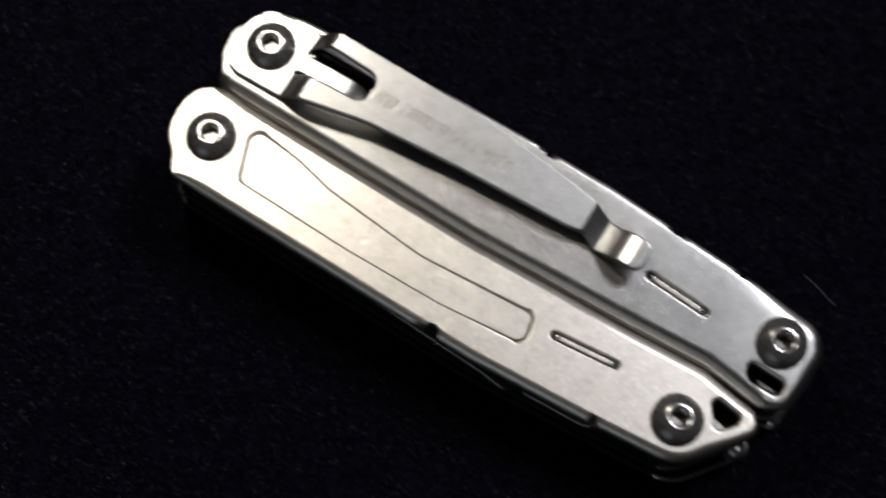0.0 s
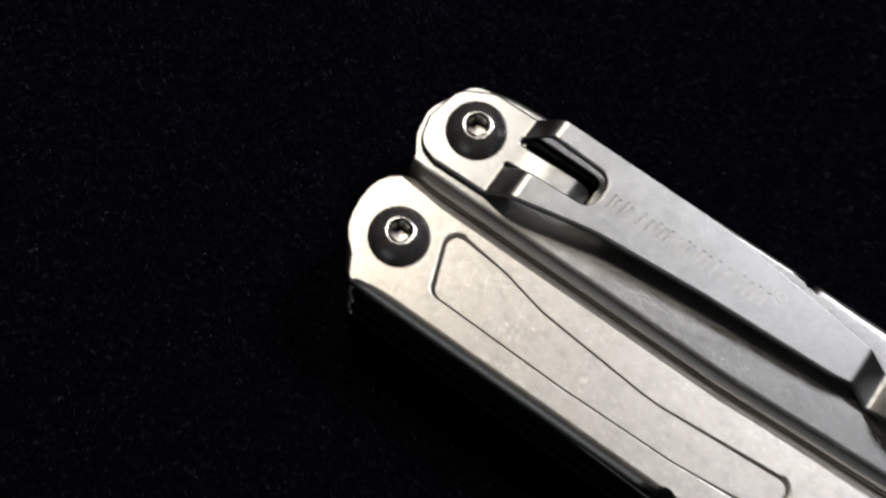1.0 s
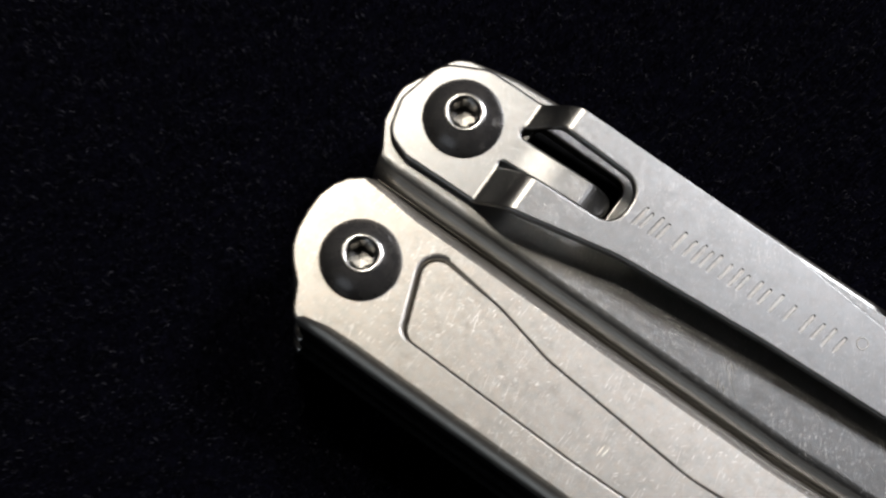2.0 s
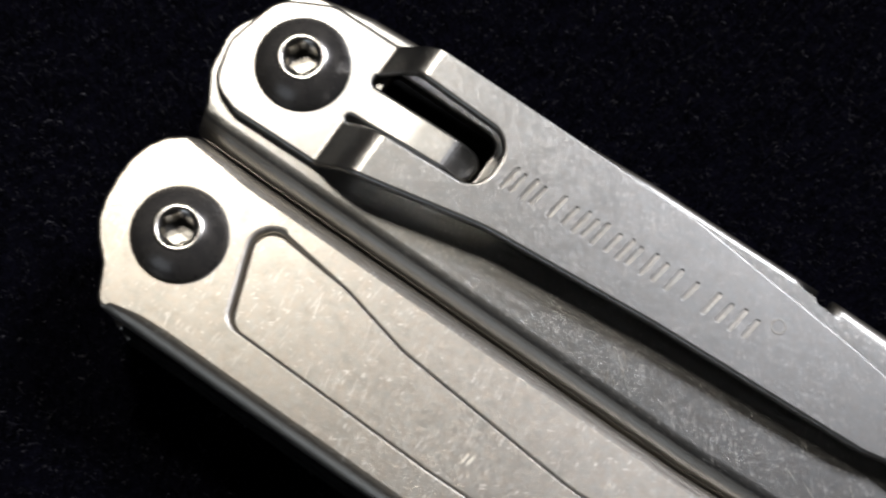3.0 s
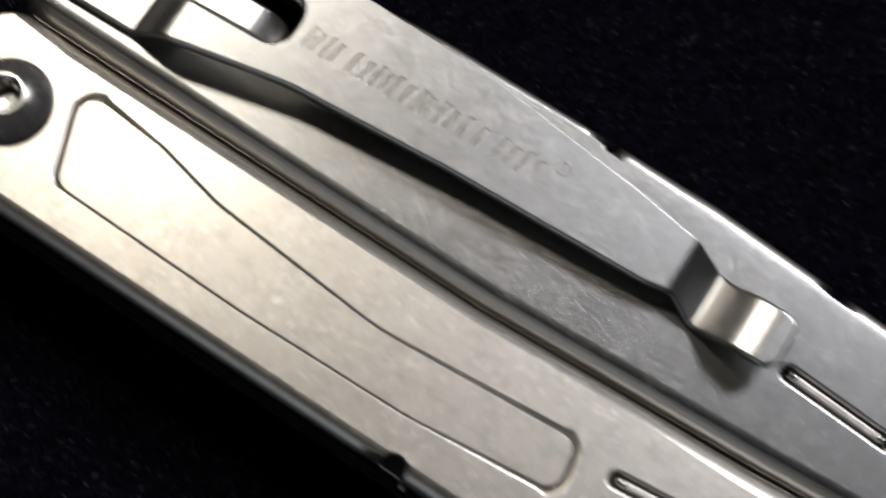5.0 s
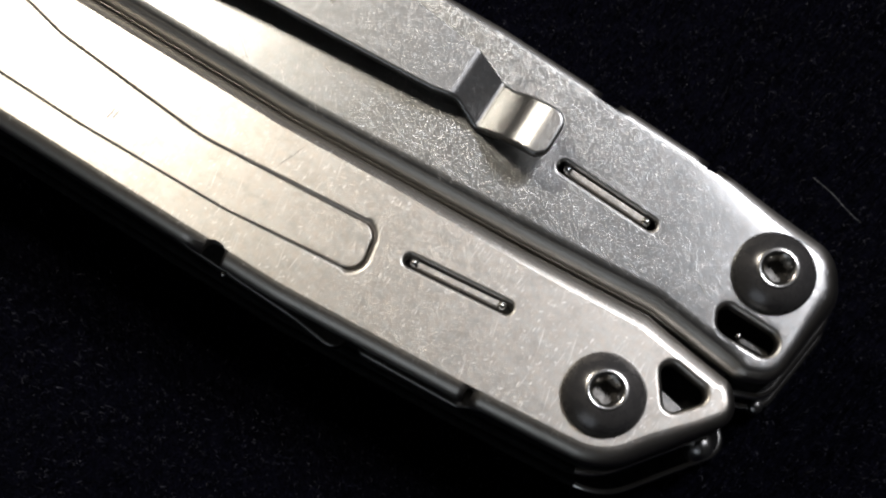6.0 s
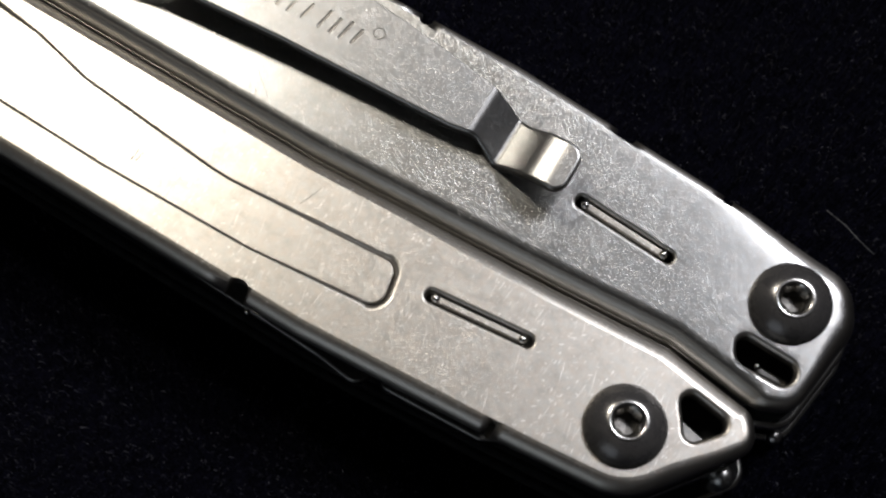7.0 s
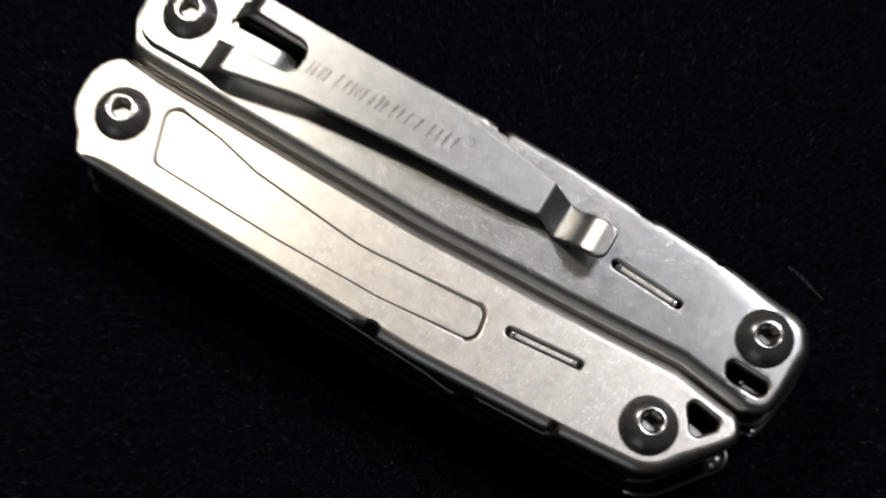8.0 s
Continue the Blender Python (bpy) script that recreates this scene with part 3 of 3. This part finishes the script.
def make_clip():
    # the stamped maker's mark: plain slanted grooves in pairs and a small ring
    grooves = []
    for x, half in ((-20.85, 0.35), (-19.1, 0.4), (-16.45, 0.6), (-14.5, 0.4), (-12.65, 0.6), (-10.6, 0.4), (-8.4, 0.5), (-5.95, 0.75), (-2.8, 0.6), (-0.5, 0.6)):
        y = 17.4 + 0.047 * (x + 21)
        for side, tall in ((-half, 1.05), (half, 0.9)):
            lean, w = 0.16, 0.13
            grooves.append(outline([(x + side - w - lean, y - tall, 0.1), (x + side + w - lean, y - tall, 0.1), (x + side + w + lean, y + tall, 0.1), (x + side - w + lean, y + tall, 0.1)], 0.1))
    holes = [(outline(CLIP_SLOT, 0.12), 0.3)] + [(g, 0.07) for g in grooves]
    bm = slab([(divided(outline(CLIP_RIM), 2.0), clip_edge)] + holes, TOP + 0.02, TOP + 1.0, steps=4, foot=0.1, edge=1)
    cuts = [-34.9 + 0.1 * i for i in range(50)] + [-29.8 + 0.3 * i for i in range(22)] + [-22.0 + 3 * i for i in range(12)] + [13.2 + 0.14 * i for i in range(83)]
    bend(bm, lambda x, y: tongue_rise(x, y) if on_tongue(x, y) else clip_rise(x, y), cuts)
    # clip sides and slot walls take the darker steel: shade put into their colour
    clip = part("pocket_clip", bm, [CLIP_STEEL, TOOL_STEEL], multitool, "bent spring-steel pocket clip with a forked end")
    for g in grooves:
        floor = slab([(inset(g if area(g) > 0 else g[::-1], -0.03), 0)], TOP + 0.5, TOP + 0.9)
        bend(floor, clip_rise, [])
        part("stamped_bar", floor, BAR_STEEL, clip, "plain stamped bar of the maker's mark")
    ring = [Vector((1.75 + 0.62 * math.cos(g), 19.75 + 0.62 * math.sin(g))) for g in np.linspace(0, 2 * math.pi, 20)[:-1]]
    bar = slab([(ring, 0.03), (inset(ring, 0.15), 0.03)], TOP + 0.9, TOP + 1.035, steps=1)
    bend(bar, clip_rise, [])
    part("stamped_ring", bar, BAR_STEEL, clip)
    return clip


pocket_clip = make_clip()


# ---- folded tools inside the handles ----
# the two handles splay by a degree or so, hinged along the seam
def splay(ob, degrees, drop):
    hinge = Matrix.Translation((0, 7.2 * MM, TOP * MM))
    sunk = Matrix.Translation((0, 0, -drop * MM))
    ob.matrix_world = sunk @ hinge @ Matrix.Rotation(radians(degrees), 4, "X") @ hinge.inverted()


splay(handle_a, -0.95 * SPLAY, 0.2)
splay(handle_b, 0.45 * SPLAY, 0.1)
splay(pocket_clip, 0.4 * SPLAY, 0.07)


def blade(corners, z0, z1, label):
    part("blade", slab([(outline(corners), 0.25)], z0, z1, steps=2, foot=0.2), TOOL_STEEL, multitool, label)


blade([(-42, 4.0, 1.5), (-42, -4.5, 2.5), (-36, -6.6, 2), (12, -8.3, 6), (16.9, -8.9, 1.6), (17.5, -6.0, 2), (36, 3.0, 3)], 8.6, 10.1, "folded knife blade edge between the plates")
blade([(-30, 3.0, 1.5), (-30, -6.0, 2), (18.4, -6.0, 1), (18.8, -8.1, 0.6), (29.0, -7.6, 0.6), (36, -4.0, 2), (38, 3.0, 2)], 10.4, 12.2, "folded saw blade edge between the plates")


def shade_layer(rim, reach):
    """Inner layers added to fill a handle almost to its rim, near-black to stand for shade."""
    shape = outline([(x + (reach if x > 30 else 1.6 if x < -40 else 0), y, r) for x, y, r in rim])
    part("shade_layer", slab([(inset(shape if area(shape) > 0 else shape[::-1], 0.5), 0.9)], 2.1, 9.6, steps=4, foot=0.3), SHADE_BLACK, multitool, "inner layer of a handle, near-black to stand for shade")


shade_layer(RIM_A, 0.4)
shade_layer(RIM_B, 0.4)

# the lock's bar and pin that show through the hole beside the screw, and a bead at the notch
part("lock_bar", slab([(stadium((47.7, 11.3), (50.1, 11.35), 0.8), 0.25)], 9.8, 11.6, steps=3), TOOL_STEEL, handle_b, "dark steel lock bar inside the hole")


def round_pin(name, x, y, z, r, parent, label, mat=RING_STEEL):
    bm = bmesh.new()
    bmesh.ops.create_uvsphere(bm, u_segments=16, v_segments=10, radius=r)
    for v in bm.verts:
        if v.co.z < 0:
            v.co.z *= 4
    for f in bm.faces:
        f.smooth = True
    bmesh.ops.translate(bm, vec=(x, y, z), verts=bm.verts)
    return part(name, bm, mat, parent, label)


part("tang", slab([(outline([(41.0, 2.6, 0.6), (46.6, 1.2, 0.8), (47.2, 3.4, 0.8), (41.5, 4.6, 0.6)]), 0.3)], 8.6, 10.8, steps=3), TOOL_STEEL, handle_a, "dark steel tang of a folded tool inside the hole")
round_pin("lock_pin", 47.2, 11.5, 11.7, 0.3, handle_b, "polished pin inside the hole")
round_pin("hinge_pin", 49.75, 3.0, 4.4, 1.3, handle_a, "worn steel pin end under the handle's tip", CLIP_STEEL)
round_pin("hinge_pin", 52.6, 9.1, 0.9, 0.8, handle_b, "worn steel pin end under the handle's tip", CLIP_STEEL)
# made-up bead that gives the bright glint at the notch
round_pin("glint_bead", 4.7, -8.35, 11.6, 0.3, handle_a, "polished bead added for a glint beside the notch")


# ---- deeper scratches scored into the handles ----
def scratch(a, b, parent, wide=0.045, mat=SCORED_STEEL, label="bright thin scratch in the steel"):
    """A thin burr thrown up along a scratch: a low ridge that tapers to both ends."""
    a, b = Vector(a), Vector(b)
    side = Vector((a.y - b.y, b.x - a.x)).normalized() * wide
    bm = bmesh.new()
    rows = []
    for k, w in ((0.0, 0.1), (0.3, 1.0), (0.7, 0.8), (1.0, 0.1)):
        p = a + (b - a) * k
        rows.append([bm.verts.new((*(p - side * w), TOP - 0.005)), bm.verts.new((*p, TOP + 0.02 * w)), bm.verts.new((*(p + side * w), TOP - 0.005))])
    for low, high in zip(rows, rows[1:]):
        for i in (0, 1):
            bm.faces.new((low[i], high[i], high[i + 1], low[i + 1]))
    bmesh.ops.recalc_face_normals(bm, faces=bm.faces)
    part("scratch", bm, mat, parent, label)


for a, b in (((-6.9, 12.3), (-5.6, 10.9)), ((-7.0, 10.5), (-6.3, 8.9)), ((-6.3, 10.1), (-5.5, 9.0)), ((2.0, 12.8), (3.2, 12.3)), ((9.9, 11.6), (12.8, 10.3)),
             ((13.1, 13.3), (14.3, 12.4)), ((12.5, 10.8), (13.5, 9.8)), ((-8.1, 12.6), (-3.6, 8.9)), ((20.2, 13.4), (21.4, 11.1)), ((41.1, 13.6), (43.4, 12.3)), ((8.1, 11.8), (9.9, 11.1))):
    scratch(a, b, handle_b)
for a, b in (((-12.1, -2.3), (-12.0, -1.0)), ((-11.7, -2.1), (-11.5, -0.9))):
    scratch(a, b, handle_a, 0.1)
scratch((3.5, 1.9), (4.8, 5.4), handle_a, 0.035, TOOL_STEEL, "dark thin scratch in the steel")


# ---- a stray hair on the cloth ----
def make_hair(points, radius):
    curve = bpy.data.curves.new("hair", "CURVE")
    curve.dimensions, curve.bevel_depth, curve.bevel_resolution = "3D", radius * MM, 2
    line = curve.splines.new("NURBS")
    line.points.add(len(points) - 1)
    for q, (x, y, z) in zip(line.points, points):
        q.co = (x * MM, y * MM, z * MM, 1)
    line.order_u, line.use_endpoint_u = 4, True
    made = new("hair", curve)
    me = bpy.data.meshes.new_from_object(made.evaluated_get(bpy.context.evaluated_depsgraph_get()))
    bpy.data.objects.remove(made)
    me.materials.append(LINT)
    return tagged(new("hair", me), "thin pale stray hair lying on the black cloth", "hair")


make_hair([(46.4, 32.8, 0.5), (47.3, 32.2, 1.5), (48.6, 32.0, 1.6), (50.0, 31.4, 1.6), (51.4, 31.0, 1.5), (52.6, 31.1, 0.6)], 0.035)
